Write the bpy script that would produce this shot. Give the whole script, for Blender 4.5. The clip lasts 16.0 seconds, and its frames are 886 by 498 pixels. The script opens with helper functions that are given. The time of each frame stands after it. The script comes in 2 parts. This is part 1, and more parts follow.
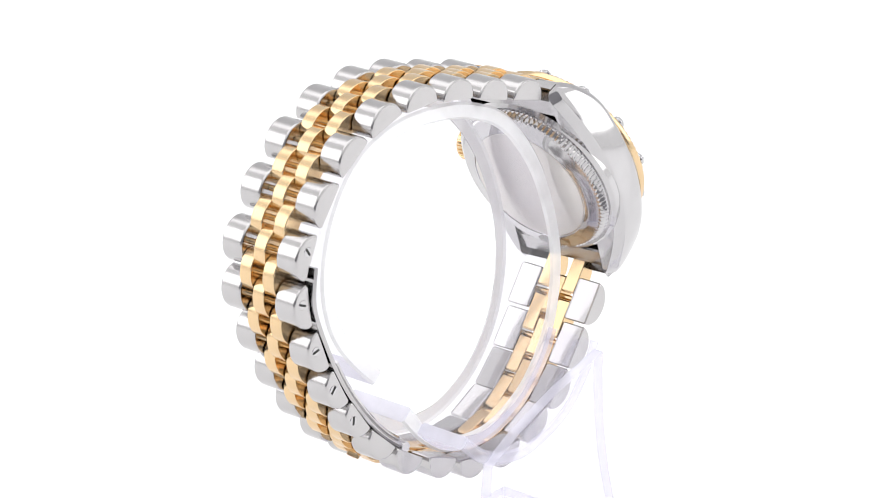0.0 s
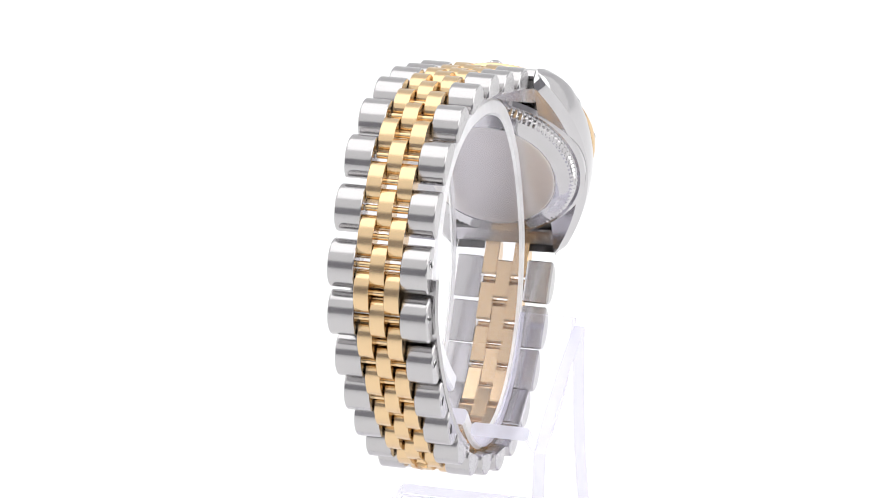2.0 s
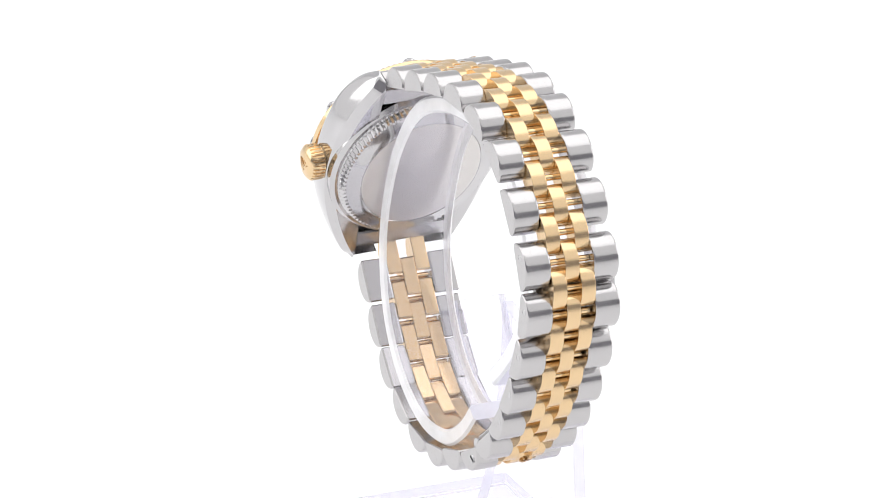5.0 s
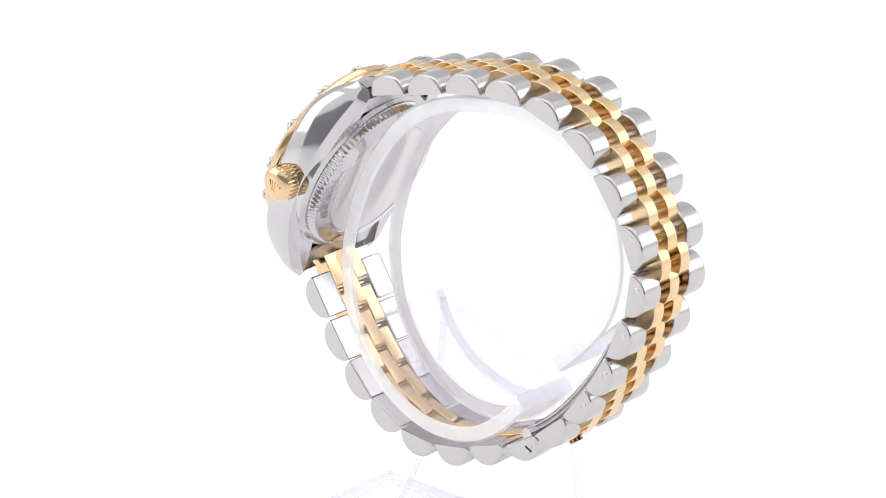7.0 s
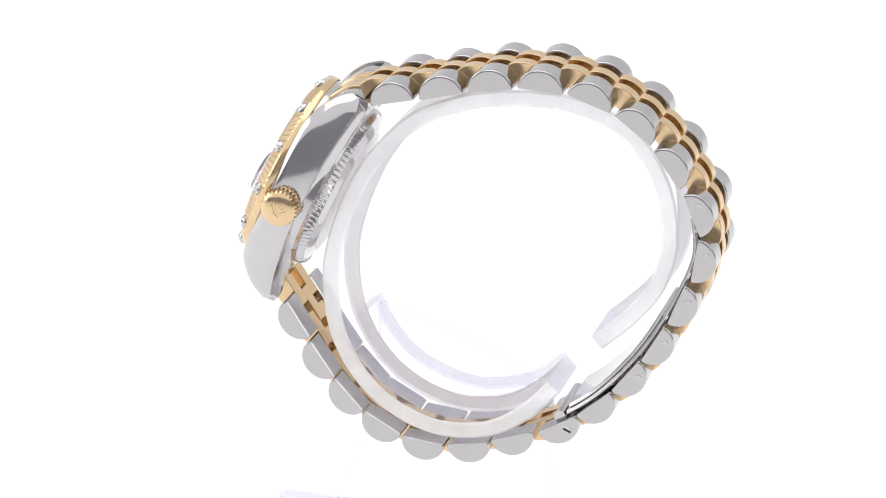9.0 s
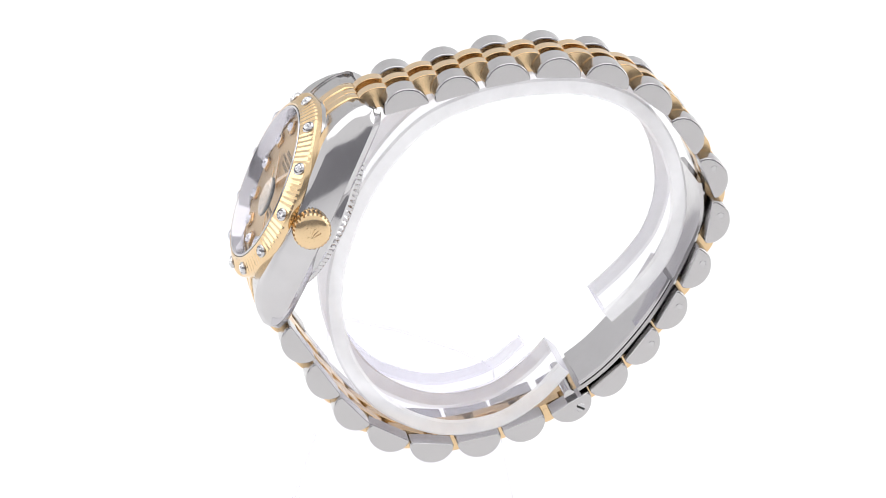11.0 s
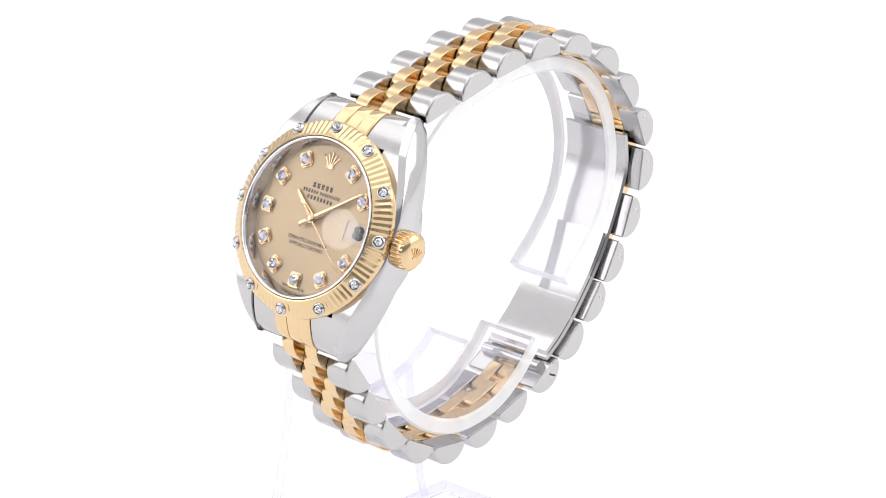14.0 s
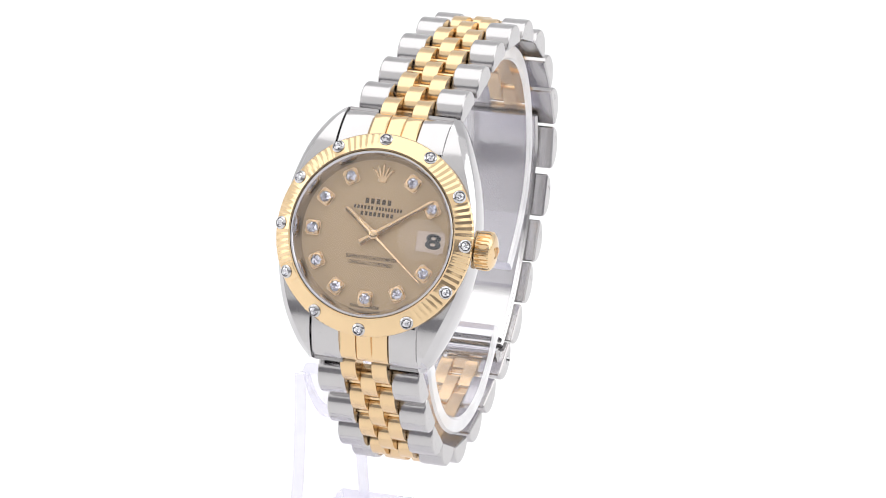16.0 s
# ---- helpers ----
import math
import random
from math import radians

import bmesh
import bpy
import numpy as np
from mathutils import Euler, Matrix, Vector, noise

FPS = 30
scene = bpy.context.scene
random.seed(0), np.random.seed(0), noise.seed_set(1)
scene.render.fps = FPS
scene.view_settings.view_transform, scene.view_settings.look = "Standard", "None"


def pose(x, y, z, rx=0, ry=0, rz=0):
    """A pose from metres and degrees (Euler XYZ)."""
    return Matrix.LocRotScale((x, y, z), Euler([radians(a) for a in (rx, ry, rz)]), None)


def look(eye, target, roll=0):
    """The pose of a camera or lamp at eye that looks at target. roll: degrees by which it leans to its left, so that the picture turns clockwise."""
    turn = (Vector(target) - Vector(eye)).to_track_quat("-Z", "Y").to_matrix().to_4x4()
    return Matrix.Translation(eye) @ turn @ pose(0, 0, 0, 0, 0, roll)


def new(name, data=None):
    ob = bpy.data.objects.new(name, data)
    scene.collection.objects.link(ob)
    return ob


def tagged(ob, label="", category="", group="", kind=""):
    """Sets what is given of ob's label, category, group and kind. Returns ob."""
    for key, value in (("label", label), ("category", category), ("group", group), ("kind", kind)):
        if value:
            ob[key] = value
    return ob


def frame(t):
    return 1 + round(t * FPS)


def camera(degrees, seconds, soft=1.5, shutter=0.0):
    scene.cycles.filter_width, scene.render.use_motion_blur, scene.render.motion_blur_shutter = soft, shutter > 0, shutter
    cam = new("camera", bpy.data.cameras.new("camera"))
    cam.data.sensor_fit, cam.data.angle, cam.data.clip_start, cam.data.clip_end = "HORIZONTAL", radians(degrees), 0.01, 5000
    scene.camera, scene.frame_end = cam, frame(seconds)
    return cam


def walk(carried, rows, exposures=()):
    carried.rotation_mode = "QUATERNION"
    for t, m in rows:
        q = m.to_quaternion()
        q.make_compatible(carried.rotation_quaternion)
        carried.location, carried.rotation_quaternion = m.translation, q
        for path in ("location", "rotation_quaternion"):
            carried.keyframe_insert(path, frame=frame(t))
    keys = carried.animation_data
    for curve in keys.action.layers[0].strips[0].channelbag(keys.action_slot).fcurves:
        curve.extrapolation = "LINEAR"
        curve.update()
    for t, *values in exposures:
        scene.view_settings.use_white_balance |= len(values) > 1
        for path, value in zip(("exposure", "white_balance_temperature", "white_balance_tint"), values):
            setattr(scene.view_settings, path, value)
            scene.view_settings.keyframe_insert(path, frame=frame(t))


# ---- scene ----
# A small two-tone wrist watch on a clear stand, turning before a still camera.
H = 183.0          # height of the eye over the table, mm
AXIS_Y = 2.449     # the turning axis, across the watch, mm
RATE = 12.668      # degrees a second

cam = camera(15.857, 16.0, 0.65)
EYE = Vector((0.0, -0.370, H / 1000))
AHEAD = Vector((math.sin(radians(-0.036)) * math.cos(radians(20.068)), math.cos(radians(20.068)), -math.sin(radians(20.068))))
SHOT = look(EYE, EYE + AHEAD, 0.415)
walk(cam, [(0.0, SHOT), (16.0, SHOT)], [(0.0, 0.08), (16.0, 0.08)])

# ---- light: a white tent all round, a softbox overhead, a dark panel added behind the camera ----
world = bpy.data.worlds.new("tent_light")
scene.world = world
world.use_nodes = True
world.node_tree.nodes["Background"].inputs["Color"].default_value = (1.0, 0.995, 1.0, 1)
world.node_tree.nodes["Background"].inputs["Strength"].default_value = 0.97


def area(name, eye, target, size_x, size_y, power, colour=(1, 1, 1)):
    lamp = bpy.data.lights.new(name, "AREA")
    lamp.shape, lamp.size, lamp.size_y, lamp.energy, lamp.color = "RECTANGLE", size_x, size_y, power, colour
    ob = new(name, lamp)
    ob.matrix_world = look(eye, target)
    return ob


area("softbox_overhead", (0.0, 0.12, 0.95), (0, 0.02, 0.05), 1.3, 1.0, 3.6)
area("softbox_left", (-0.95, 0.0, 0.45), (0, 0, 0.06), 0.7, 0.6, 1.7)
area("softbox_right", (0.95, 0.0, 0.45), (0, 0, 0.06), 0.7, 0.6, 1.7)


# ---- materials ----
def nodes_of(name):
    m = bpy.data.materials.new(name)
    m.use_nodes = True
    n = m.node_tree.nodes
    return m, n, m.node_tree.links, n["Principled BSDF"]


def metal(name, colour, rough, grain=(400, 400, 400), bump=0.02, spread=0.06):
    """Metal with fine grain in the gloss, and faint larger smears."""
    m, n, ln, b = nodes_of(name)
    b.inputs["Metallic"].default_value = 1.0
    co = n.new("ShaderNodeTexCoord")
    mp = n.new("ShaderNodeMapping")
    mp.inputs["Scale"].default_value = grain
    ln.new(co.outputs["Object"], mp.inputs["Vector"])
    fine = n.new("ShaderNodeTexNoise")
    fine.inputs["Scale"].default_value = 20.0
    fine.inputs["Detail"].default_value = 3.0
    ln.new(mp.outputs["Vector"], fine.inputs["Vector"])
    wide = n.new("ShaderNodeTexNoise")
    wide.inputs["Scale"].default_value = 350.0
    wide.inputs["Detail"].default_value = 4.0
    ln.new(co.outputs["Object"], wide.inputs["Vector"])
    add = n.new("ShaderNodeMath")
    add.operation = "ADD"
    ln.new(fine.outputs["Fac"], add.inputs[0])
    ln.new(wide.outputs["Fac"], add.inputs[1])
    rr = n.new("ShaderNodeMapRange")
    rr.inputs["From Min"].default_value, rr.inputs["From Max"].default_value = 0.6, 1.4
    rr.inputs["To Min"].default_value, rr.inputs["To Max"].default_value = max(0.02, rough - spread), rough + spread
    ln.new(add.outputs[0], rr.inputs["Value"])
    ln.new(rr.outputs["Result"], b.inputs["Roughness"])
    mix = n.new("ShaderNodeMix")
    mix.data_type = "RGBA"
    mix.inputs[6].default_value = (*[c * 0.93 for c in colour], 1)
    mix.inputs[7].default_value = (*[min(1, c * 1.05) for c in colour], 1)
    ln.new(wide.outputs["Fac"], mix.inputs[0])
    ln.new(mix.outputs[2], b.inputs["Base Color"])
    bp = n.new("ShaderNodeBump")
    bp.inputs["Strength"].default_value = bump
    bp.inputs["Distance"].default_value = 0.0001
    ln.new(fine.outputs["Fac"], bp.inputs["Height"])
    ln.new(bp.outputs["Normal"], b.inputs["Normal"])
    return m


def plain(name, colour, rough=0.5, metallic=0.0, coat=0.0, noise_scale=600.0, vary=0.06):
    m, n, ln, b = nodes_of(name)
    b.inputs["Roughness"].default_value = rough
    b.inputs["Metallic"].default_value = metallic
    b.inputs["Coat Weight"].default_value = coat
    co = n.new("ShaderNodeTexCoord")
    tx = n.new("ShaderNodeTexNoise")
    tx.inputs["Scale"].default_value = noise_scale
    tx.inputs["Detail"].default_value = 5.0
    ln.new(co.outputs["Object"], tx.inputs["Vector"])
    mix = n.new("ShaderNodeMix")
    mix.data_type = "RGBA"
    mix.inputs[6].default_value = (*[c * (1 - vary) for c in colour], 1)
    mix.inputs[7].default_value = (*[min(1, c * (1 + vary)) for c in colour], 1)
    ln.new(tx.outputs["Fac"], mix.inputs[0])
    ln.new(mix.outputs[2], b.inputs["Base Color"])
    return m


def clear(name, colour, ior, rough=0.0):
    m, n, ln, b = nodes_of(name)
    b.inputs["Base Color"].default_value = (*colour, 1)
    b.inputs["Transmission Weight"].default_value = 1.0
    b.inputs["IOR"].default_value = ior
    b.inputs["Roughness"].default_value = rough
    return m


STEEL = metal("satin_steel", (0.53, 0.518, 0.52), 0.18, (60, 1500, 1500), 0.035)
STEEL_SIDE = metal("polished_steel", (0.57, 0.56, 0.567), 0.1, (60, 60, 60), 0.015, 0.03)
STEEL_BACK = metal("brushed_steel", (0.68, 0.655, 0.635), 0.32, (1500, 60, 1500), 0.01, 0.03)
GOLD = metal("yellow_gold", (0.77, 0.565, 0.335), 0.22, (60, 60, 60), 0.02, 0.05)
GOLD_POLISHED = metal("polished_gold", (0.76, 0.565, 0.34), 0.17, (60, 60, 60), 0.01, 0.03)
DIAL_GOLD = metal("champagne_dial", (0.57, 0.43, 0.258), 0.44, (4, 40, 40), 0.02, 0.05)


def sunburst(m):
    """Brushing that runs out from the middle of the dial."""
    b = m.node_tree.nodes["Principled BSDF"]
    tangent = m.node_tree.nodes.new("ShaderNodeTangent")
    tangent.direction_type, tangent.axis = "RADIAL", "Z"
    m.node_tree.links.new(tangent.outputs["Tangent"], b.inputs["Tangent"])
    b.inputs["Anisotropic"].default_value = 0.6
    b.inputs["Metallic"].default_value = 0.55


sunburst(DIAL_GOLD)
INK = plain("dial_ink", (0.10, 0.075, 0.05), 0.5)
# date disc: the champagne reflection is put into its beige colour
DATE_TINTED = plain("date_disc_tinted", (0.66, 0.54, 0.42), 0.5)
DATE_BLACK = plain("date_numeral_black", (0.01, 0.01, 0.01), 0.4)
SLOT_SHADE = plain("slot_shade_black", (0.03, 0.03, 0.03), 0.6)
WHITE = plain("white_sweep", (0.90, 0.90, 0.905), 0.35, noise_scale=6.0, vary=0.01)
BACKDROP = plain("white_backdrop", (0.80, 0.80, 0.81), 0.8, noise_scale=3.0, vary=0.01)
ROOM = plain("dark_panel_grey", (0.27, 0.267, 0.285), 0.8, noise_scale=3.0)
GLASS = clear("sapphire_glass", (1, 1, 1), 1.5)


def acrylic(name, body, haze):
    """Clear cast acrylic: mostly see-through, with a thin gloss and some milky scatter (strong on sawn ends; on the
    collar's rims it stands for piped light).
    """
    m, n, ln, b = nodes_of(name)
    b.inputs["Base Color"].default_value = (*body, 1)
    b.inputs["Roughness"].default_value = 0.12
    see = n.new("ShaderNodeBsdfTransparent")
    see.inputs["Color"].default_value = (0.985, 0.982, 1.0, 1)
    co = n.new("ShaderNodeTexCoord")
    tx = n.new("ShaderNodeTexNoise")
    tx.inputs["Scale"].default_value = 260.0
    tx.inputs["Detail"].default_value = 4.0
    ln.new(co.outputs["Object"], tx.inputs["Vector"])
    mr = n.new("ShaderNodeMapRange")
    mr.inputs["From Min"].default_value, mr.inputs["From Max"].default_value = 0.3, 0.7
    mr.inputs["To Min"].default_value, mr.inputs["To Max"].default_value = haze * 0.92, min(1.0, haze * 1.08)
    ln.new(tx.outputs["Fac"], mr.inputs["Value"])
    mix = n.new("ShaderNodeMixShader")
    ln.new(mr.outputs["Result"], mix.inputs[0])
    ln.new(see.outputs[0], mix.inputs[1])
    ln.new(b.outputs[0], mix.inputs[2])
    ln.new(mix.outputs[0], n["Material Output"].inputs["Surface"])
    return m


ACRYLIC = acrylic("clear_acrylic", (0.99, 0.988, 1.0), 0.07)
# the collar's rims: light piped to them is put in as white haze
ACRYLIC_EDGE = acrylic("piped_light_edge", (0.99, 0.988, 1.0), 0.74)
ACRYLIC_END = acrylic("sawn_acrylic_end", (0.86, 0.85, 0.96), 0.8)
ACRYLIC_THIN = acrylic("clear_acrylic_sheet", (0.95, 0.945, 0.99), 0.05)
ACRYLIC_TINT = acrylic("sheet_edge", (0.85, 0.84, 0.97), 0.42)
CRYSTAL = acrylic("sapphire_crystal", (0.9, 0.9, 0.92), 0.03)
DIAMOND = clear("diamond", (0.62, 0.62, 0.645), 2.2)
DIAMOND.node_tree.nodes["Principled BSDF"].inputs["Transmission Weight"].default_value = 0.0
DIAMOND.node_tree.nodes["Principled BSDF"].inputs["Metallic"].default_value = 1.0
DIAMOND.node_tree.nodes["Principled BSDF"].inputs["Roughness"].default_value = 0.03


# ---- building in millimetres ----
def loc(x, y, z):
    """A place on the watch, in mm about the turning axis at eye height, as metres over the table."""
    return Vector((x - 0.61, y + 0.08 - AXIS_Y, z - 0.11 + H)) / 1000


def part(name, bm, material, parent, label="", matrix=None, sharp=35):
    """One mesh object, built in mm, under a thing or a part."""
    bmesh.ops.recalc_face_normals(bm, faces=bm.faces)
    bm.transform(Matrix.Scale(0.001, 4))
    me = bpy.data.meshes.new(name)
    bm.to_mesh(me)
    bm.free()
    return link(name, me, material, parent, label, matrix, sharp)


def link(name, me, material, parent, label="", matrix=None, sharp=28):
    if not me.materials:
        me.materials.append(material)
        me.polygons.foreach_set("use_smooth", [True] * len(me.polygons))
        me.set_sharp_from_angle(angle=radians(sharp))
        for p in me.polygons:
            p.use_smooth = len(p.vertices) < 8
    ob = new(name, me)
    ob.parent = parent
    if matrix is not None:
        ob.matrix_basis = matrix
    if label:
        tagged(ob, label)
    return ob


def thing(name, label, category, group="", kind=""):
    return tagged(new(name), label, category, group, kind)


def loft(sections, closed=True, caps=True):
    """A skin over equal rings of points."""
    bm = bmesh.new()
    rings = [[bm.verts.new(p) for p in s] for s in sections]
    k = len(rings[0])
    for a, b in zip(rings, rings[1:]):
        for i in range(k if closed else k - 1):
            j = (i + 1) % k
            bm.faces.new((a[i], a[j], b[j], b[i]))
    if caps:
        bm.faces.new(rings[0][::-1])
        bm.faces.new(rings[-1])
    return bm


def revolve(profile, n=96, shift=None, bottom=True, top=True):
    """Turn (radius, height) rows about z; shift(row, angle) adds to the radius and height."""
    sections = []
    for k, (r, z) in enumerate(profile):
        ring = []
        for i in range(n):
            a = 2 * math.pi * i / n
            dr, dz = shift(k, a) if shift else (0, 0)
            ring.append(((r + dr) * math.cos(a), (r + dr) * math.sin(a), z + dz))
        sections.append(ring)
    bm = loft(sections, True, False)
    bm.verts.ensure_lookup_table()
    if bottom:
        bm.faces.new([bm.verts[i] for i in range(n)][::-1])
    if top:
        m = (len(profile) - 1) * n
        bm.faces.new([bm.verts[m + i] for i in range(n)])
    return bm


def slab(x0, x1, y0, y1, z0, z1, edge=0.1):
    """A box with chamfered edges."""
    bm = bmesh.new()
    bmesh.ops.create_cube(bm, size=1.0)
    for v in bm.verts:
        v.co = Vector(((x0 + x1) / 2 + v.co.x * (x1 - x0), (y0 + y1) / 2 + v.co.y * (y1 - y0), (z0 + z1) / 2 + v.co.z * (z1 - z0)))
    if edge:
        bmesh.ops.bevel(bm, geom=list(bm.edges), offset=edge, segments=2, affect="EDGES", clamp_overlap=True)
    return bm


def sweep(path, width, thick, shift_y=0.0, edge=0.25, y0=None, y1=None):
    """A flat band along (x, z) rows, upright to them, with rounded edges."""
    if y0 is None:
        y0, y1 = shift_y - width / 2, shift_y + width / 2
    sections = []
    for i, (x, z) in enumerate(path):
        a, b = path[max(i - 1, 0)], path[min(i + 1, len(path) - 1)]
        d = Vector((b[0] - a[0], b[1] - a[1])).normalized()
        nx, nz = d.y, -d.x
        h, e = thick / 2, edge
        prof = [(y0, -h + e), (y0 + e, -h), (y1 - e, -h), (y1, -h + e), (y1, h - e), (y1 - e, h), (y0 + e, h), (y0, h - e)]
        sections.append([(x + nx * s, y, z + nz * s) for y, s in prof])
    return loft(sections)


def spline(points, steps=10):
    """A smooth line through (x, z) points."""
    out = []
    p = [points[0], *points, points[-1]]
    for i in range(1, len(p) - 2):
        for s in range(steps):
            t = s / steps
            row = []
            for c in (0, 1):
                a, b, d, e = p[i - 1][c], p[i][c], p[i + 1][c], p[i + 2][c]
                row.append(0.5 * (2 * b + (d - a) * t + (2 * a - 5 * b + 4 * d - e) * t * t + (3 * b - a - 3 * d + e) * t ** 3))
            out.append(tuple(row))
    out.append(tuple(points[-1]))
    return out


# ---- the table and the room ----
def build_room():
    curve = [(0.9 + 0.5 * math.sin(radians(a)), 0.5 - 0.5 * math.cos(radians(a))) for a in range(0, 91, 10)]
    for name, rows, material, label in (
            ("floor", [(-0.8, -0.03), (-0.8, 0.0), (0.9, 0.0)], WHITE, "white glossy table top under the watch"),
            ("backdrop", curve + [(1.4, 2.2)], BACKDROP, "plain white curved studio backdrop")):
        bm = bmesh.new()
        prev = None
        for y, z in rows:
            pair = [bm.verts.new((x, y, z)) for x in (-1.6, 1.6)]
            if prev:
                bm.faces.new((prev[0], prev[1], pair[1], pair[0]))
            prev = pair
        me = bpy.data.meshes.new(name)
        bm.to_mesh(me)
        bm.free()
        me.materials.append(material)
        me.polygons.foreach_set("use_smooth", [True] * len(me.polygons))
        me.set_sharp_from_angle(angle=radians(40))
        tagged(new(name, me), label, name, kind="structure")
    # unseen panel for the dark room, sized for its reflection in the metal
    bm = bmesh.new()
    plan = ((-2.2, -0.75), (-1.1, -1.1), (1.1, -1.1), (2.2, -0.75))
    low = [bm.verts.new((x, y, -0.1)) for x, y in plan]
    high = [bm.verts.new((x, y, 0.62)) for x, y in plan]
    for k in range(3):
        bm.faces.new((low[k], low[k + 1], high[k + 1], high[k]))
    me = bpy.data.meshes.new("wall_studio")
    bm.to_mesh(me)
    bm.free()
    me.materials.append(ROOM)
    tagged(new("wall_studio", me), "low dark grey panel added behind the camera, unseen, for dark reflections in the metal", "wall", kind="structure")


# ---- the watch ----
# bracelet rows: middle of the flat inner side (x, z) in mm and the way on, in degrees
LINKS = [
    (6.1, -115.35, 167.0), (-0.1, -113.95, 166.0), (-6.2, -112.6, 171.5), (-12.35, -112.1, -177.0), (-18.27, -113.05, -160.5),
    (-23.72, -115.85, -143.0), (-27.95, -120.45, -125.5), (-31.2, -125.9, -113.0), (-31.7, -131.5, -82.0), (-29.57, -137.45, -68.5),
    (-26.77, -142.9, -60.5), (-23.45, -147.6, -52.5), (-19.48, -151.85, -40.5), (-14.9, -155.2, -30.0), (-9.0, -157.65, -19.1),
    (-3.4, -159.45, -10.0), (2.5, -159.9, 6.0), (7.8, -158.1, 28.0), (12.2, -154.8, 47.0), (15.65, -150.3, 55.0), (18.75, -145.2, 56.5),
]
HALF = [6.5, 6.4, 6.25, 6.1, 6.02, 5.97, 5.93, 5.87, 5.85, 5.82, 5.8, 5.75, 5.7, 5.7, 5.72, 5.78, 5.85, 5.95, 6.1, 6.25, 6.4]

# the bracelet sits a little askew on its stand
SKEW = [0.161 - 0.0324 * x + 0.0242 * (z + 135) for x, z, way in LINKS]

TILT = 24.18
CASE = Matrix.Translation(loc(22.07, 0.1, -125.92)) @ Matrix((
    (0, -math.sin(radians(TILT)), math.cos(radians(TILT)), 0),
    (1, 0, 0, 0),
    (0, math.cos(radians(TILT)), math.sin(radians(TILT)), 0),
    (0, 0, 0, 1))) @ Matrix.Translation((0.00005, -0.00012, 0.00016)) @ Matrix.Rotation(radians(1.953), 4, Vector((-0.35, 1.76, -0.77)).normalized())


def link_mesh(name, chord, height, width, edge=0.14, n=20, foot=0.0, arch=0.0):
    """A half-round bracelet piece: flat inner side at z = 0, its length along x; the rims of its ends are rounded."""
    r = chord / 2

    def ring(inset, y):
        low = min(inset, 0.08)
        if foot:
            b = r - inset
            pts = [(-b, y, foot - 0.12), (-b, y, 0.2 + low), (-b + 0.2, y, low), (b - 0.2, y, low), (b, y, 0.2 + low), (b, y, foot - 0.12), (b - 0.12, y, foot)]
            for i in range(n + 1):
                a = math.pi * i / n
                pts.append(((arch - inset) * math.cos(a), y, foot + 0.05 + (height - foot - 0.05 - inset) * math.sin(a)))
            return pts + [(-b + 0.12, y, foot)]
        pts = [(-(r - inset), y, 0.18 + low), (-(r - inset) * 0.95, y, low)]
        pts += [((r - inset) * 0.95, y, low), (r - inset, y, 0.18 + low)]
        for i in range(1, n):
            a = math.pi * i / n
            pts.append(((r - inset) * math.cos(a), y, 0.18 + (height - 0.18 - inset) * math.sin(a)))
        return pts

    w = width / 2
    turn = [(edge * (1 - math.sin(radians(a))), edge * (1 - math.cos(radians(a)))) for a in (0, 30, 60, 90)]
    rows = [ring(inset, -w + back) for inset, back in turn]
    rows += [ring(0, -w + edge + 0.03), ring(0, w - edge - 0.03)]
    rows += [ring(inset, w - back) for inset, back in turn[::-1]]
    bm = loft(rows)
    bmesh.ops.recalc_face_normals(bm, faces=bm.faces)
    bm.transform(Matrix.Scale(0.001, 4))
    me = bpy.data.meshes.new(name)
    bm.to_mesh(me)
    bm.free()
    return me


def link_pose(x, z, way, y, rise=0.0, wide=1.0):
    """The pose of a bracelet piece whose flat side lies on the chain; its round side looks outwards."""
    a = radians(way)
    out = Vector((math.sin(a), 0, -math.cos(a)))
    m = Matrix(((-math.cos(a), 0, out.x, 0), (0, 1, 0, 0), (-math.sin(a), 0, out.z, 0), (0, 0, 0, 1)))
    return Matrix.Translation(loc(x + out.x * rise, y, z + out.z * rise)) @ m @ Matrix.Diagonal((1, wide, 1, 1))


def between(i, f):
    """A place on the chain, f of the way from row i to the next."""
    a, b = LINKS[i], LINKS[i + 1]
    turn = (b[2] - a[2] + 180) % 360 - 180
    bulge = 0.125 * (radians(abs(turn)) if abs(turn) < 60 else 0) * math.hypot(b[0] - a[0], b[1] - a[1]) * 4 * f * (1 - f)
    w = radians(a[2] + turn * f)
    return a[0] + (b[0] - a[0]) * f + math.sin(w) * bulge, a[1] + (b[1] - a[1]) * f - math.cos(w) * bulge, a[2] + turn * f


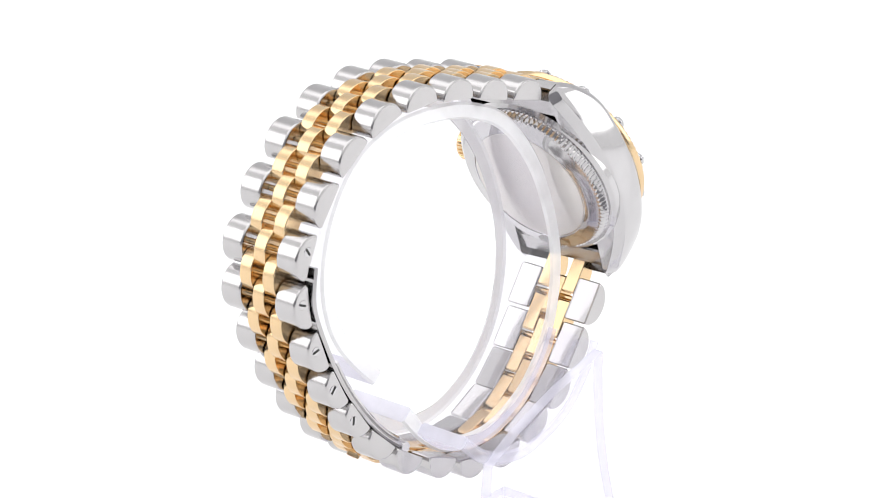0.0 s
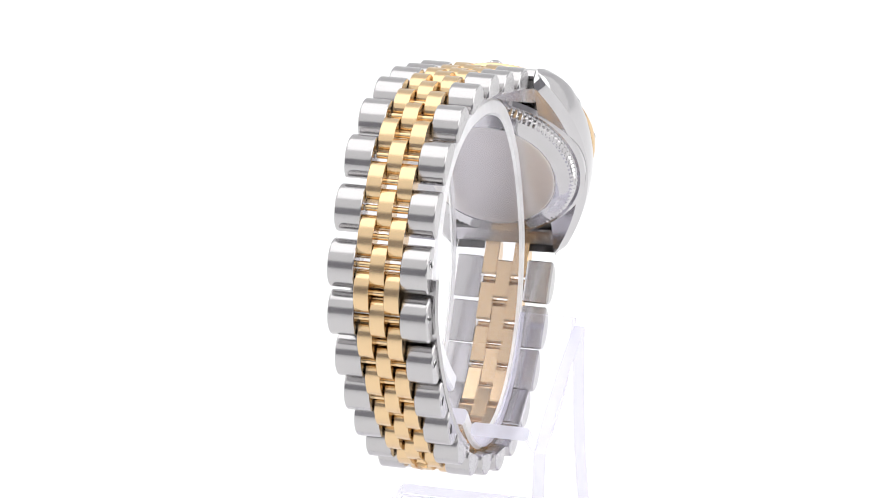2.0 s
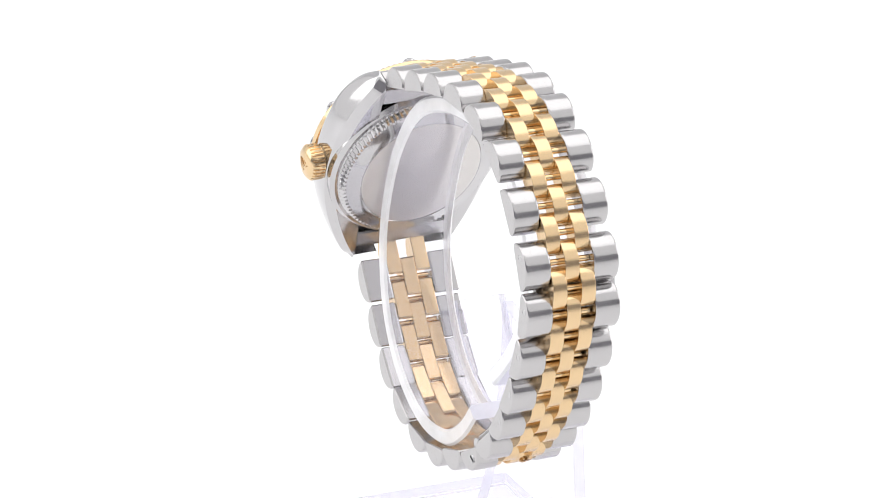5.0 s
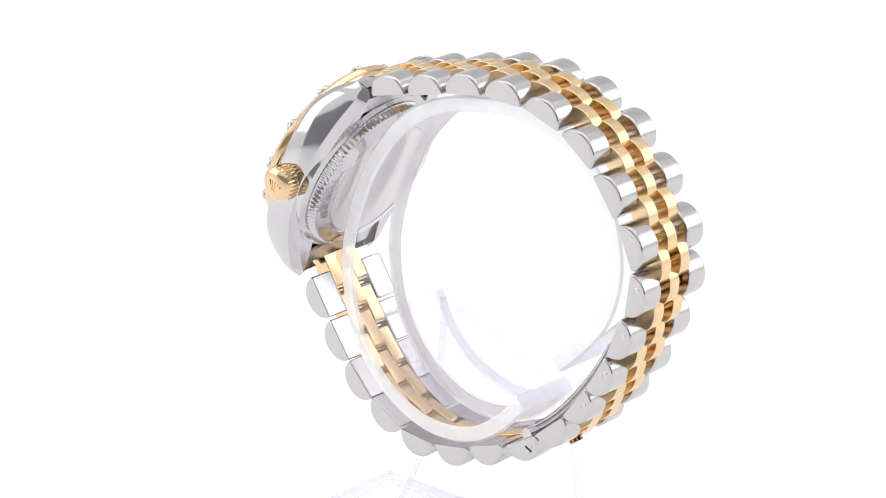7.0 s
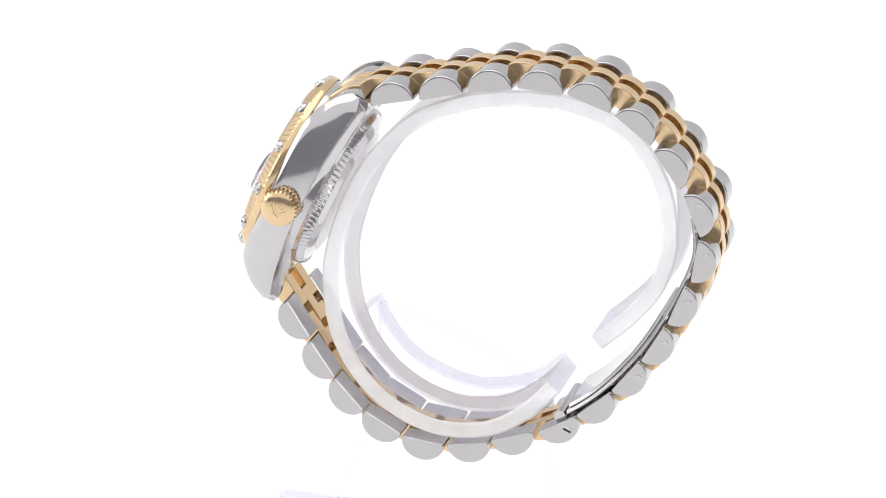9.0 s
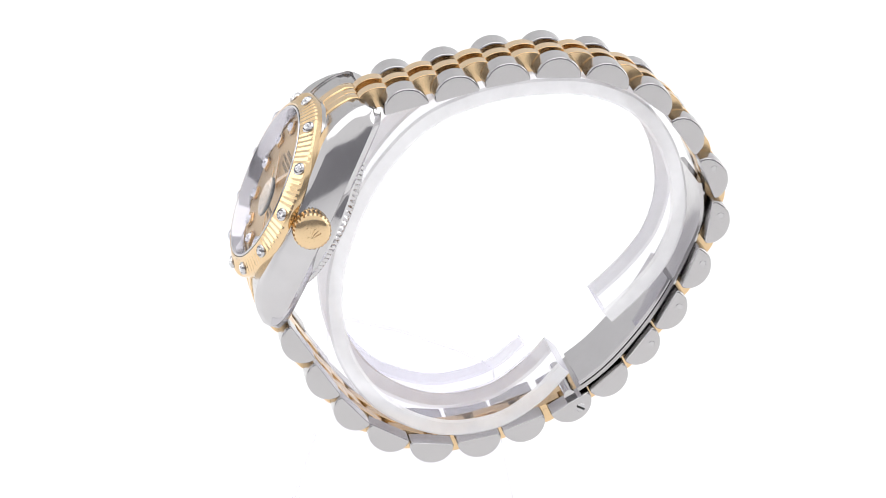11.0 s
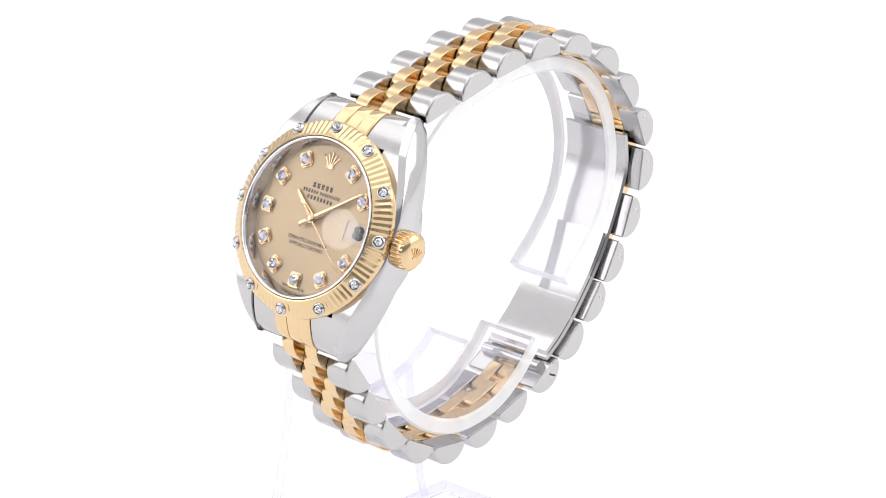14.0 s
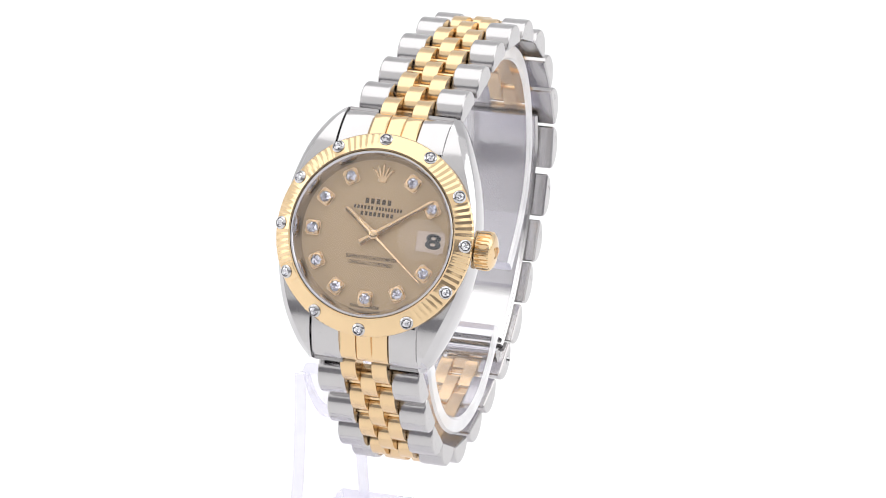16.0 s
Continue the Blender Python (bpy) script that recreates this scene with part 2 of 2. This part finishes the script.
def build_bracelet(watch):
    steel = link_mesh("outer_link", 5.6, 2.68, 3.3, 0.26, 24)
    side = link_mesh("side_link", 5.0, 2.5, 1.84, 0.1, 20, 0.85, 2.42)
    centre = link_mesh("centre_link", 5.0, 2.5, 1.84, 0.1, 20, 0.85, 2.42)
    rod_bm = bmesh.new()
    bmesh.ops.create_cone(rod_bm, cap_ends=True, segments=14, radius1=0.38, radius2=0.38, depth=5.4, matrix=Matrix.Rotation(radians(90), 4, "X"))
    rod_bm.transform(Matrix.Scale(0.001, 4))
    rod = bpy.data.meshes.new("link_rod")
    rod_bm.to_mesh(rod)
    rod_bm.free()
    n = len(LINKS)
    for i, (x, z, way) in enumerate(LINKS):
        half = HALF[i]
        k = half / 6.1
        for s in (-1, 1):
            link("outer_link", steel, STEEL, watch, "satin steel outer bracelet link" if i == 0 else "", link_pose(x, z, way, SKEW[i] + s * (half - 1.65 * k), 0, k))
        link("centre_link", centre, GOLD, watch, "yellow gold centre bracelet link" if i == 0 else "", link_pose(x, z, way, SKEW[i], 0.05, k))
        if i < n - 1:
            for f in (0.5, 0.999):
                px, pz, pw = between(i, f)
                link("link_rod", rod, GOLD_POLISHED, watch, "", link_pose(px, pz, pw, SKEW[i], 1.1, k))
        if i < n - 1:
            px, pz, pw = between(i, 0.5)
            for s in (-1, 1):
                link("side_link", side, GOLD, watch, "", link_pose(px, pz, pw, (SKEW[i] + SKEW[i + 1]) / 2 + s * 1.86 * k, 0.05, k))
    # the half rows that meet the case
    for i, f in ((0, -3.05), (n - 1, 3.05)):
        x, z, way = LINKS[i]
        for s in (-1, 1):
            k = HALF[i] / 6.1
            link("side_link", side, GOLD, watch, "", link_pose(x + f * math.cos(radians(way)), z + f * math.sin(radians(way)), way, SKEW[i] + s * 1.86 * k, 0.05, k))
    # screws in the sides of the links about the clasp
    for i in (7, 8, 9, 10, 11, 13):
        x, z, way = LINKS[i]
        s = 1 if i == 13 else -1
        a = radians(way)
        out = Vector((math.sin(a), -math.cos(a)))
        screw = part("link_screw", revolve([(0.60, -0.3), (0.60, 0.0), (0.55, 0.05)], 24), STEEL_SIDE, watch, "small slotted steel screw",
                     Matrix.Translation(loc(x + out.x * 1.2 - math.cos(a) * 0.9, SKEW[i] + s * (HALF[i] + 0.01), z + out.y * 1.2 - math.sin(a) * 0.65)) @ Matrix.Rotation(radians(-90 * s), 4, "X"))
        # no groove is cut: a raised near-black bar paints the slot's shade
        part("screw_slot", slab(-0.52, 0.52, -0.13, 0.13, 0.0, 0.1, 0), SLOT_SHADE, screw, "", Matrix.Rotation(radians(35 * i + 60), 4, "Z"))
    # plain pin ends on the crown side
    for i in (7, 8, 9, 10, 11):
        x, z, way = LINKS[i]
        a = radians(way)
        out = Vector((math.sin(a), -math.cos(a)))
        part("link_pin", revolve([(0.36, -0.2), (0.42, 0.0), (0.36, 0.03), (0.34, 0.0), (0.1, 0.0)], 24), STEEL_SIDE, watch, "",
             Matrix.Translation(loc(x + out.x * 1.3 - math.cos(a) * 1.0, SKEW[i] + HALF[i] + 0.005, z + out.y * 1.3 - math.sin(a) * 1.0)) @ Matrix.Rotation(radians(-90), 4, "X"))
    # folding clasp inside the rear rows
    path = []
    for i in range(7, 14):
        x, z, way = LINKS[i]
        a = radians(way)
        path.append((x - math.sin(a) * 0.36, z + math.cos(a) * 0.36))
    fold = spline(path, 8)
    part("clasp_blade", sweep(fold[2:-3], 10.4, 0.6), STEEL, watch, "curved polished steel clasp blade")
    inner = [(x + 0.42, z + 0.40) for x, z in fold[20:-4]]
    part("clasp_blade", sweep(inner, 10.0, 0.6), STEEL_SIDE, watch)
    for f in (-2,):
        x, z = fold[f]
        bm = bmesh.new()
        bmesh.ops.create_cone(bm, cap_ends=True, segments=20, radius1=0.75, radius2=0.75, depth=9.6, matrix=Matrix.Translation((x, 0, z)) @ Matrix.Rotation(radians(90), 4, "X"))
        part("clasp_hinge", bm, STEEL_SIDE, watch, "", Matrix.Translation(loc(0, 0, 0)))
    for ob in [o for o in watch.children if o.name.startswith("clasp_blade")]:
        ob.matrix_basis = Matrix.Translation(loc(0, 0, 0))
    # raised gold mark on the clasp's outer side
    x, z, way = between(12, 0.45)
    bm = bmesh.new()
    for k in range(5):
        a = radians(-50 + 25 * k)
        b2 = slab(-0.16, 0.16, 0.0, 1.5, 0, 0.5, 0.1)
        b2.transform(Matrix.Translation((0, -0.7, 0)) @ Matrix.Rotation(a, 4, "Z"))
        me = bpy.data.meshes.new("ray")
        b2.to_mesh(me)
        bm.from_mesh(me)
        bpy.data.meshes.remove(me)
        b2.free()
    part("clasp_mark", bm, GOLD_POLISHED, watch, "raised gold emblem on the clasp", link_pose(x, z, way, 0, 2.5))


def case_top(v):
    return -1.55 - 0.078 * max(0.0, abs(v) - 8.6) ** 2


def case_low(v):
    return -6.9 - 1.1 * (v / 15.6) ** 2


def case_half(side):
    sections = []
    n = 110
    for i in range(n + 1):
        v = -15.1 + 30.2 * i / n
        end = max(0.0, abs(v) - 13.3) / 1.8
        outer = 12.05 - 0.0200 * v * v - 0.35 * end ** 2
        top, low = case_top(v) - 0.3 * end ** 2, case_low(v) + 0.7 * end ** 2
        inner = 6.62
        h = top - low
        e = 0.5 + 0.35 * min(1.0, abs(v) / 12)
        prof = [(inner, low), (inner, top), (outer - 1.15 * e, top), (outer - 0.22, top - 0.75 * e)]
        for k in range(8):
            f = k / 7
            prof.append((outer - 0.16 * (2 * f - 1) ** 2, top - 0.75 * e - 0.12 - (h - 1.15 - 0.75 * e) * f))
        prof += [(outer - 0.3, low + 0.95), (outer - 1.25, low)]
        prof = [(max(u, inner + 0.02 * (k > 1)), w) for k, (u, w) in enumerate(prof)]
        sections.append([(side * u, v, w) for u, w in prof])
    return loft(sections)


def joined(parts):
    bm = bmesh.new()
    for p in parts:
        me = bpy.data.meshes.new("piece")
        p.to_mesh(me)
        bm.from_mesh(me)
        bpy.data.meshes.remove(me)
        p.free()
    return bm


def build_case(watch):
    body = revolve([(11.2, -7.4), (11.75, -7.0), (11.75, -1.6), (11.6, -1.45)], 96)
    shell = part("mid_case", joined([case_half(1), case_half(-1), body]), STEEL_SIDE, watch, "polished steel watch case with curved satin-topped lugs", CASE, 24)
    shell.data.materials.append(STEEL)
    for p in shell.data.polygons:
        p.material_index = 1 if p.normal.z > 0.8 else 0
    # end pieces between the lugs
    for s in (-1, 1):
        def strip(u0, u1, proud, v1=15.2, low=-5.6):
            secs = []
            for i in range(15):
                v = 10.4 + (v1 - 10.4) * i / 14
                top = case_top(v) - 0.25 + proud
                if v > 14.2:
                    top -= 1.5 * (v - 14.2) ** 2
                e = 0.16
                secs.append([(u0, s * v, low), (u0, s * v, top - e), (u0 + e, s * v, top), (u1 - e, s * v, top), (u1, s * v, top - e), (u1, s * v, low)])
            return loft(secs)
        part("end_link", strip(-6.56, -2.95, 0.0), STEEL, watch, "steel end link between the lugs", CASE)
        part("end_link", strip(2.95, 6.56, 0.0), STEEL, watch, "", CASE)
        part("end_link_centre", strip(-2.92, -1.0, 0.22, 14.7), GOLD, watch, "gold centre strip of the end link", CASE)
        part("end_link_centre", strip(1.0, 2.92, 0.22, 14.7), GOLD, watch, "", CASE)
        part("end_link_centre", strip(-0.98, 0.98, 0.1, 14.7), GOLD, watch, "", CASE)
        part("end_link_base", slab(-6.5, 6.5, min(s * 11.0, s * 13.6), max(s * 11.0, s * 13.6), -7.1, -5.62, 0.2), STEEL, watch, "", CASE)
    # case back: coin-edge ring, bevel, flat satin disc
    teeth = 96

    def coin(k, a):
        t = abs(((a * teeth / (2 * math.pi)) % 1) - 0.5) * 2
        return ((t - 0.5) * 0.22, 0) if k in (2, 3, 4) else (0, 0)
    part("case_back", revolve([(10.9, -6.8), (10.9, -7.35), (10.68, -7.5), (10.55, -8.0), (10.3, -8.35), (10.1, -8.4), (9.9, -8.42), (9.0, -8.82), (8.3, -8.98), (8.22, -8.9)], teeth * 8, coin, True, True), STEEL_SIDE, watch,
         "steel screw case back with a coin edge", CASE, 40)
    part("back_disc", revolve([(8.2, -8.7), (8.15, -8.94), (8.0, -8.98), (4.0, -9.0), (0.6, -9.0)], 120), STEEL_BACK, watch, "satin steel back disc", CASE, 12)
    # fluted bezel
    def flutes(k, a):
        if k not in (4, 5, 6, 7):
            return 0, 0
        sector = (a / (2 * math.pi) * 12 + 0.0) % 1
        d = abs(sector - 0.5)
        if d > 0.37:
            return 0, 0
        t = (sector - 0.13) / 0.74 * 6 % 1
        cut = (1 - abs(2 * t - 1)) * 0.12
        return 0, -cut * (0.55 if k == 7 else 1.0)
    bez = [(11.7, -1.75), (11.92, -1.6), (12.0, -1.3), (12.0, -0.95), (11.88, -0.68), (11.6, -0.46), (10.85, 0.02), (10.28, 0.36), (10.1, 0.43), (9.92, 0.38), (9.86, -0.3)]
    bezel = part("bezel", revolve(bez, 12 * 98, flutes, True, False), GOLD_POLISHED, watch, "fluted yellow gold bezel set with twelve diamonds", CASE, 20)
    setting = None
    for k in range(12):
        a = 2 * math.pi * k / 12
        lean = Matrix.Translation(Vector((11.25 * math.cos(a), 11.25 * math.sin(a), -0.18)) / 1000) @ Matrix.Rotation(a, 4, "Z") @ Matrix.Rotation(radians(29), 4, "Y")
        if setting is None:
            ring = part("stone_setting", revolve([(0.78, -0.25), (0.8, 0.08), (0.72, 0.2), (0.60, 0.28), (0.56, 0.12)], 28), STEEL_SIDE, bezel, "round polished setting", lean)
            stone = brilliant(0.56, 0.16, bezel, lean)
            setting = (ring, stone)
        else:
            link("stone_setting", setting[0].data, STEEL_SIDE, bezel, "", lean)
            link("diamond", setting[1].data, DIAMOND, bezel, "", lean)


def brilliant(r, z, parent, matrix):
    """A cut stone: table, crown facets and a shallow base."""
    bm = bmesh.new()
    n = 8
    def ring(k, half, rise):
        return [bm.verts.new((r * k * math.cos(2 * math.pi * (i + half) / n), r * k * math.sin(2 * math.pi * (i + half) / n), z + r * (rise[i % 2]))) for i in range(n)]
    low = ring(1.0, 0.5, (0.0, 0.0))
    mid = ring(0.78, 0.0, (0.42, 0.2))
    top = ring(0.45, 0.5, (0.34, 0.58))
    peak = bm.verts.new((0, 0, z + r * 0.3))
    tip = bm.verts.new((0, 0, z - r * 0.75))
    for i in range(n):
        j = (i + 1) % n
        bm.faces.new((low[i], low[j], mid[j]))
        bm.faces.new((low[i], mid[j], mid[i]))
        bm.faces.new((mid[i], mid[j], top[i]))
        bm.faces.new((mid[j], top[j], top[i]))
        bm.faces.new((top[i], top[j], peak))
        bm.faces.new((low[j], low[i], tip))
    return part("diamond", bm, DIAMOND, parent, "small clear cut diamond", matrix, 5)


def words(name, text, size, width, u, v, w, material, parent, label):
    """Letters as a thin mesh, centred on a place of the dial and fitted to a width."""
    cu = bpy.data.curves.new(name, "FONT")
    cu.body, cu.size, cu.align_x, cu.align_y, cu.extrude = text, size, "CENTER", "CENTER", 0.012
    cu.offset = 0.035 * size if len(text) == 1 else 0.012
    tmp = new(name, cu)
    bpy.context.view_layer.update()
    me = bpy.data.meshes.new_from_object(tmp.evaluated_get(bpy.context.evaluated_depsgraph_get()))
    bpy.data.objects.remove(tmp)
    bpy.data.curves.remove(cu)
    xs = [p.co.x for p in me.vertices]
    k = width / (max(xs) - min(xs))
    me.transform(Matrix.Diagonal((0.001 * k, 0.001, 0.001, 1)))
    me.materials.clear()
    me.name = name
    ob = link(name, me, material, parent, label, Matrix.Translation(Vector((u, v, w)) / 1000))
    return ob


def hand(name, parent, tip, tail, root, end, z, label):
    """A straight tapered hand with a ridge, from its tail to its tip about the centre."""
    length = math.hypot(*tip)
    turn = math.atan2(tip[1], tip[0])
    rows = [(-tail, root * 1.05), (-0.5, root * 0.8), (0.6, root), (length * 0.6, root * 0.65), (length - 0.35, end), (length, end * 0.35)]
    secs = [[(x, -h, z - 0.05), (x, h, z - 0.05), (x, h, z + 0.02), (x, 0, z + 0.08), (x, -h, z + 0.02)] for x, h in rows]
    bm = loft(secs)
    bm.transform(Matrix.Rotation(turn, 4, "Z"))
    return part(name, bm, GOLD_POLISHED, parent, label, None, 20)


def build_dial(watch):
    dial = part("dial", revolve([(9.8, -1.6), (9.8, -1.2)], 128), DIAL_GOLD, watch, "champagne dial with diamond hour markers", CASE)
    z = -1.2
    part("inner_ring", revolve([(9.84, -1.25), (9.85, 0.40), (9.78, 0.5), (9.6, 0.5), (9.5, 0.4), (9.4, 0.2), (8.95, -1.1), (8.92, -1.25)], 128, None, False, False), STEEL_SIDE, watch, "polished inner flange ring", CASE)
    marker = None
    for hour in (1, 2, 4, 5, 6, 7, 8, 9, 10, 11):
        a = radians(90 - 30 * hour)
        m = Matrix.Translation(Vector((7.55 * math.cos(a), 7.55 * math.sin(a), z)) / 1000) @ Matrix.Rotation(a, 4, "Z")
        if marker is None:
            bm = slab(-0.92, 0.92, -0.9, 0.9, -0.05, 0.36, 0.2)
            seat = part("hour_marker", bm, GOLD_POLISHED, dial, "square gold hour marker with a diamond", m)
            rim = part("stone_collar", joined([revolve([(0.8, 0.28), (0.8, 0.4), (0.74, 0.43)], 24)]), GOLD_POLISHED, dial, "", m)
            gem = brilliant(0.72, 0.4, dial, m)
            marker = (seat, rim, gem)
        else:
            link("hour_marker", marker[0].data, GOLD_POLISHED, dial, "", m)
            link("stone_collar", marker[1].data, GOLD_POLISHED, dial, "", m)
            link("diamond", marker[2].data, DIAMOND, dial, "", m)
    # raised gold emblem at twelve: five prongs over a bar
    pieces = []
    for k in range(5):
        b = slab(-0.11, 0.11, 0.0, 1.6 - 0.18 * abs(k - 2), 0, 0.16, 0.05)
        b.transform(Matrix.Translation((0.16 * (k - 2), 6.65, z)) @ Matrix.Rotation(radians(-17 * (k - 2)), 4, "Z"))
        pieces.append(b)
        t = bmesh.new()
        bmesh.ops.create_uvsphere(t, u_segments=10, v_segments=6, radius=0.15, matrix=Matrix.Translation((0.16 * (k - 2) + math.sin(radians(17 * (k - 2))) * 1.62, 6.65 + math.cos(radians(17 * (k - 2))) * (1.62 - 0.18 * abs(k - 2)), z + 0.08)))
        pieces.append(t)
    base = revolve([(0.6, 0.0), (0.6, 0.14), (0.5, 0.16), (0.42, 0.1)], 24)
    base.transform(Matrix.Translation((0, 6.5, z)) @ Matrix.Diagonal((1.0, 0.48, 1, 1)))
    part("emblem", joined(pieces + [base]), GOLD_POLISHED, dial, "raised gold emblem above the printed lines")
    # three printed name lines as bars
    for u, v, wide, tall, count in ((0, 3.95, 3.4, 0.62, 5), (-1.75, 3.14, 2.5, 0.42, 6), (1.35, 3.14, 3.3, 0.42, 9), (0, 2.42, 4.2, 0.48, 8)):
        step = wide / count
        blocks = []
        for k in range(count):
            left = u - wide / 2 + step * k
            blocks.append(slab(left, left + step * 0.62, v - tall / 2, v + tall / 2, z - 0.01, z + 0.014, 0))
        part("printed_line", joined(blocks), INK, dial, "row of small dark printed bars")
    words("printed_words", "SUPERLATIVE CHRONOMETER", 0.62, 6.3, 0, -2.74, z + 0.006, INK, dial, "small dark printed words")
    words("printed_words", "OFFICIALLY CERTIFIED", 0.62, 5.4, 0, -3.42, z + 0.006, INK, dial, "small dark printed words")
    words("printed_words", "SWISS MADE", 0.5, 3.6, 0, -8.5, z + 0.006, INK, dial, "small dark printed words")
    # date
    part("date_window", slab(5.15, 8.5, -1.2, 1.2, z - 0.01, z + 0.015, 0), DATE_TINTED, dial, "pale date window")
    frame_bits = [slab(5.0, 8.65, 1.18, 1.32, z, z + 0.1, 0.03), slab(5.0, 8.65, -1.32, -1.18, z, z + 0.1, 0.03), slab(5.0, 5.16, -1.3, 1.3, z, z + 0.1, 0.03), slab(8.49, 8.65, -1.3, 1.3, z, z + 0.1, 0.03)]
    part("date_frame", joined(frame_bits), DIAL_GOLD, dial)
    words("date_numeral", "8", 2.3, 1.8, 7.1, 0.0, z + 0.03, DATE_BLACK, dial, "black date numeral")
    # hands
    hand("hour_hand", watch, (-3.85, 2.86), 0.6, 0.42, 0.32, -0.85, "short gold hour hand").matrix_basis = CASE
    hand("minute_hand", watch, (6.6, 4.7), 1.9, 0.36, 0.24, -0.65, "long gold minute hand").matrix_basis = CASE
    hand("second_hand", watch, (6.36, -5.0), 2.4, 0.12, 0.08, -0.45, "thin gold second hand").matrix_basis = CASE
    part("hand_hub", revolve([(0.55, -1.2), (0.55, -0.4), (0.42, -0.3), (0.2, -0.28)], 28), GOLD_POLISHED, watch, "round gold hub of the hands", CASE)
    # crystal with a date lens
    crystal = part("crystal", revolve([(9.58, 0.28), (9.58, 0.95), (9.5, 1.06), (9.36, 1.1)], 128), CRYSTAL, watch, "clear flat crystal with a date lens", CASE)
    secs = []
    for k in range(7):
        f = k / 6
        secs.append([((2.9 * math.cos(a) * math.cos(f * 1.5)) + 6.25, 2.45 * math.sin(a) * math.cos(f * 1.5), 1.104 + 0.12 * math.sin(f * 1.5)) for a in (2 * math.pi * i / 40 for i in range(40))])
    lens = part("date_lens", loft(secs), GLASS, crystal, "round magnifying date lens")
    crystal.visible_shadow = False
    lens.visible_shadow = False


def build_crown(watch):
    teeth = 26

    def ribs(k, a):
        t = (a * teeth / (2 * math.pi)) % 1
        return (-0.2 if t < 0.4 else 0.0, 0) if k in (3, 4) else (0, 0)
    m = CASE @ Matrix.Translation(Vector((-0.5, 0, -3.85)) / 1000) @ Matrix.Rotation(radians(90), 4, "Y") @ Matrix.Translation((0, 0, 0.0032)) @ Matrix.Diagonal((0.95, 0.95, 0.75, 1))
    tube = part("crown_tube", revolve([(1.5, 11.4), (1.5, 12.8)], 32), STEEL_SIDE, watch, "", m)
    crown = part("crown", revolve([(1.7, 12.25), (2.2, 12.3), (2.35, 12.5), (2.45, 12.7), (2.45, 14.4), (2.25, 14.7), (1.95, 15.02), (1.4, 15.24), (0.7, 15.35)], teeth * 10, ribs), GOLD_POLISHED, watch,
                 "ribbed yellow gold winding crown", m, 30)
    bits = []
    for k in range(5):
        b = slab(-0.1, 0.1, 0.0, 1.2, 0, 0.22, 0.05)
        b.transform(Matrix.Translation((0.12 * (k - 2), -0.55, 15.26)) @ Matrix.Rotation(radians(-20 * (k - 2)), 4, "Z"))
        bits.append(b)
    bits.append(slab(-0.45, 0.45, -0.85, -0.6, 15.26, 15.44, 0.05))
    part("emblem", joined(bits), GOLD_POLISHED, crown, "raised emblem on the crown")


def build_watch():
    watch = thing("wrist_watch", "two-tone steel and gold wrist watch, champagne dial, closed bracelet", "watch")
    build_bracelet(watch)
    build_case(watch)
    build_dial(watch)
    build_crown(watch)
    return watch


# ---- the clear stand ----
def build_stand():
    stand = thing("display_stand", "clear acrylic collar stand holding the watch", "stand")
    line = spline([(-19.6, -144.2), (-23.8, -140.2), (-27.0, -135.6), (-28.3, -129.5), (-26.8, -122.6), (-22.8, -117.0), (-16.5, -114.2), (-9.0, -113.9), (-2.0, -115.2), (4.4, -118.4), (10.2, -125.2),
                   (13.9, -134.0), (14.7, -141.2), (13.0, -148.6), (8.4, -154.6), (1.5, -157.9), (-5.6, -157.5), (-10.6, -154.6), (-14.2, -150.8)], 8)
    base = Matrix.Translation(loc(0, 0, 0))
    part("collar", sweep(line, 9.4, 2.1, 0.0, 0.3, -4.3, 5.1), ACRYLIC, stand, "open clear acrylic collar inside the bracelet", base)
    low = spline([(13.6, -147.6), (11.6, -151.5), (7.5, -155.6), (1.0, -158.0), (-4.0, -157.7), (-8.2, -156.2), (-12.0, -153.2)], 8)
    part("side_arm", sweep(low, 4.0, 1.7, 0, 0.3, -11.6, -4.4), ACRYLIC_THIN, stand, "", base)
    # upright sheet under the arm's outer edge, flaring towards its foot
    secs = []
    for i in range(13):
        f = i / 12
        z = -148.6 - f * (H - 148.6)
        front = 13.4 + 9.0 * f ** 2.2
        rear = -8.0 - 5.0 * f ** 2 if z < -156.5 else 13.4 - 21.4 * ((-148.6 - z) / 7.9) ** 0.8
        secs.append([(rear, -12.9, z), (rear, -11.4, z), (front, -11.4, z), (front, -12.9, z)])
    part("upright", loft(secs), ACRYLIC_THIN, stand, "clear acrylic upright plate", base)
    part("base_plate", slab(-24.0, 30.0, -20.0, 16.0, -H, -H + 2.0, 0.4), ACRYLIC_THIN, stand, "clear acrylic base plate", base)
    for ob in stand.children:
        me = ob.data
        for m in ((ACRYLIC_EDGE, ACRYLIC_END) if ob.name == "collar" else (ACRYLIC_TINT, ACRYLIC_END)):
            me.materials.append(m)
        for p in me.polygons:
            if ob.name in ("collar", "side_arm"):
                p.material_index = 2 if len(p.vertices) > 4 else 1 if abs(p.normal.y) > 0.5 else 0
            else:
                big = p.normal.z if ob.name == "base_plate" else p.normal.y
                p.material_index = 0 if abs(big) > 0.7 else 1
    for ob in stand.children:
        ob.visible_shadow = False
    return stand


build_room()
WATCH = build_watch()
STAND = build_stand()


def motions():
    rows = [(t, pose(0, 0, 0, 0, 0, 50.076 + RATE * t)) for t in range(17)]
    walk(WATCH, rows)
    walk(STAND, rows)


motions()
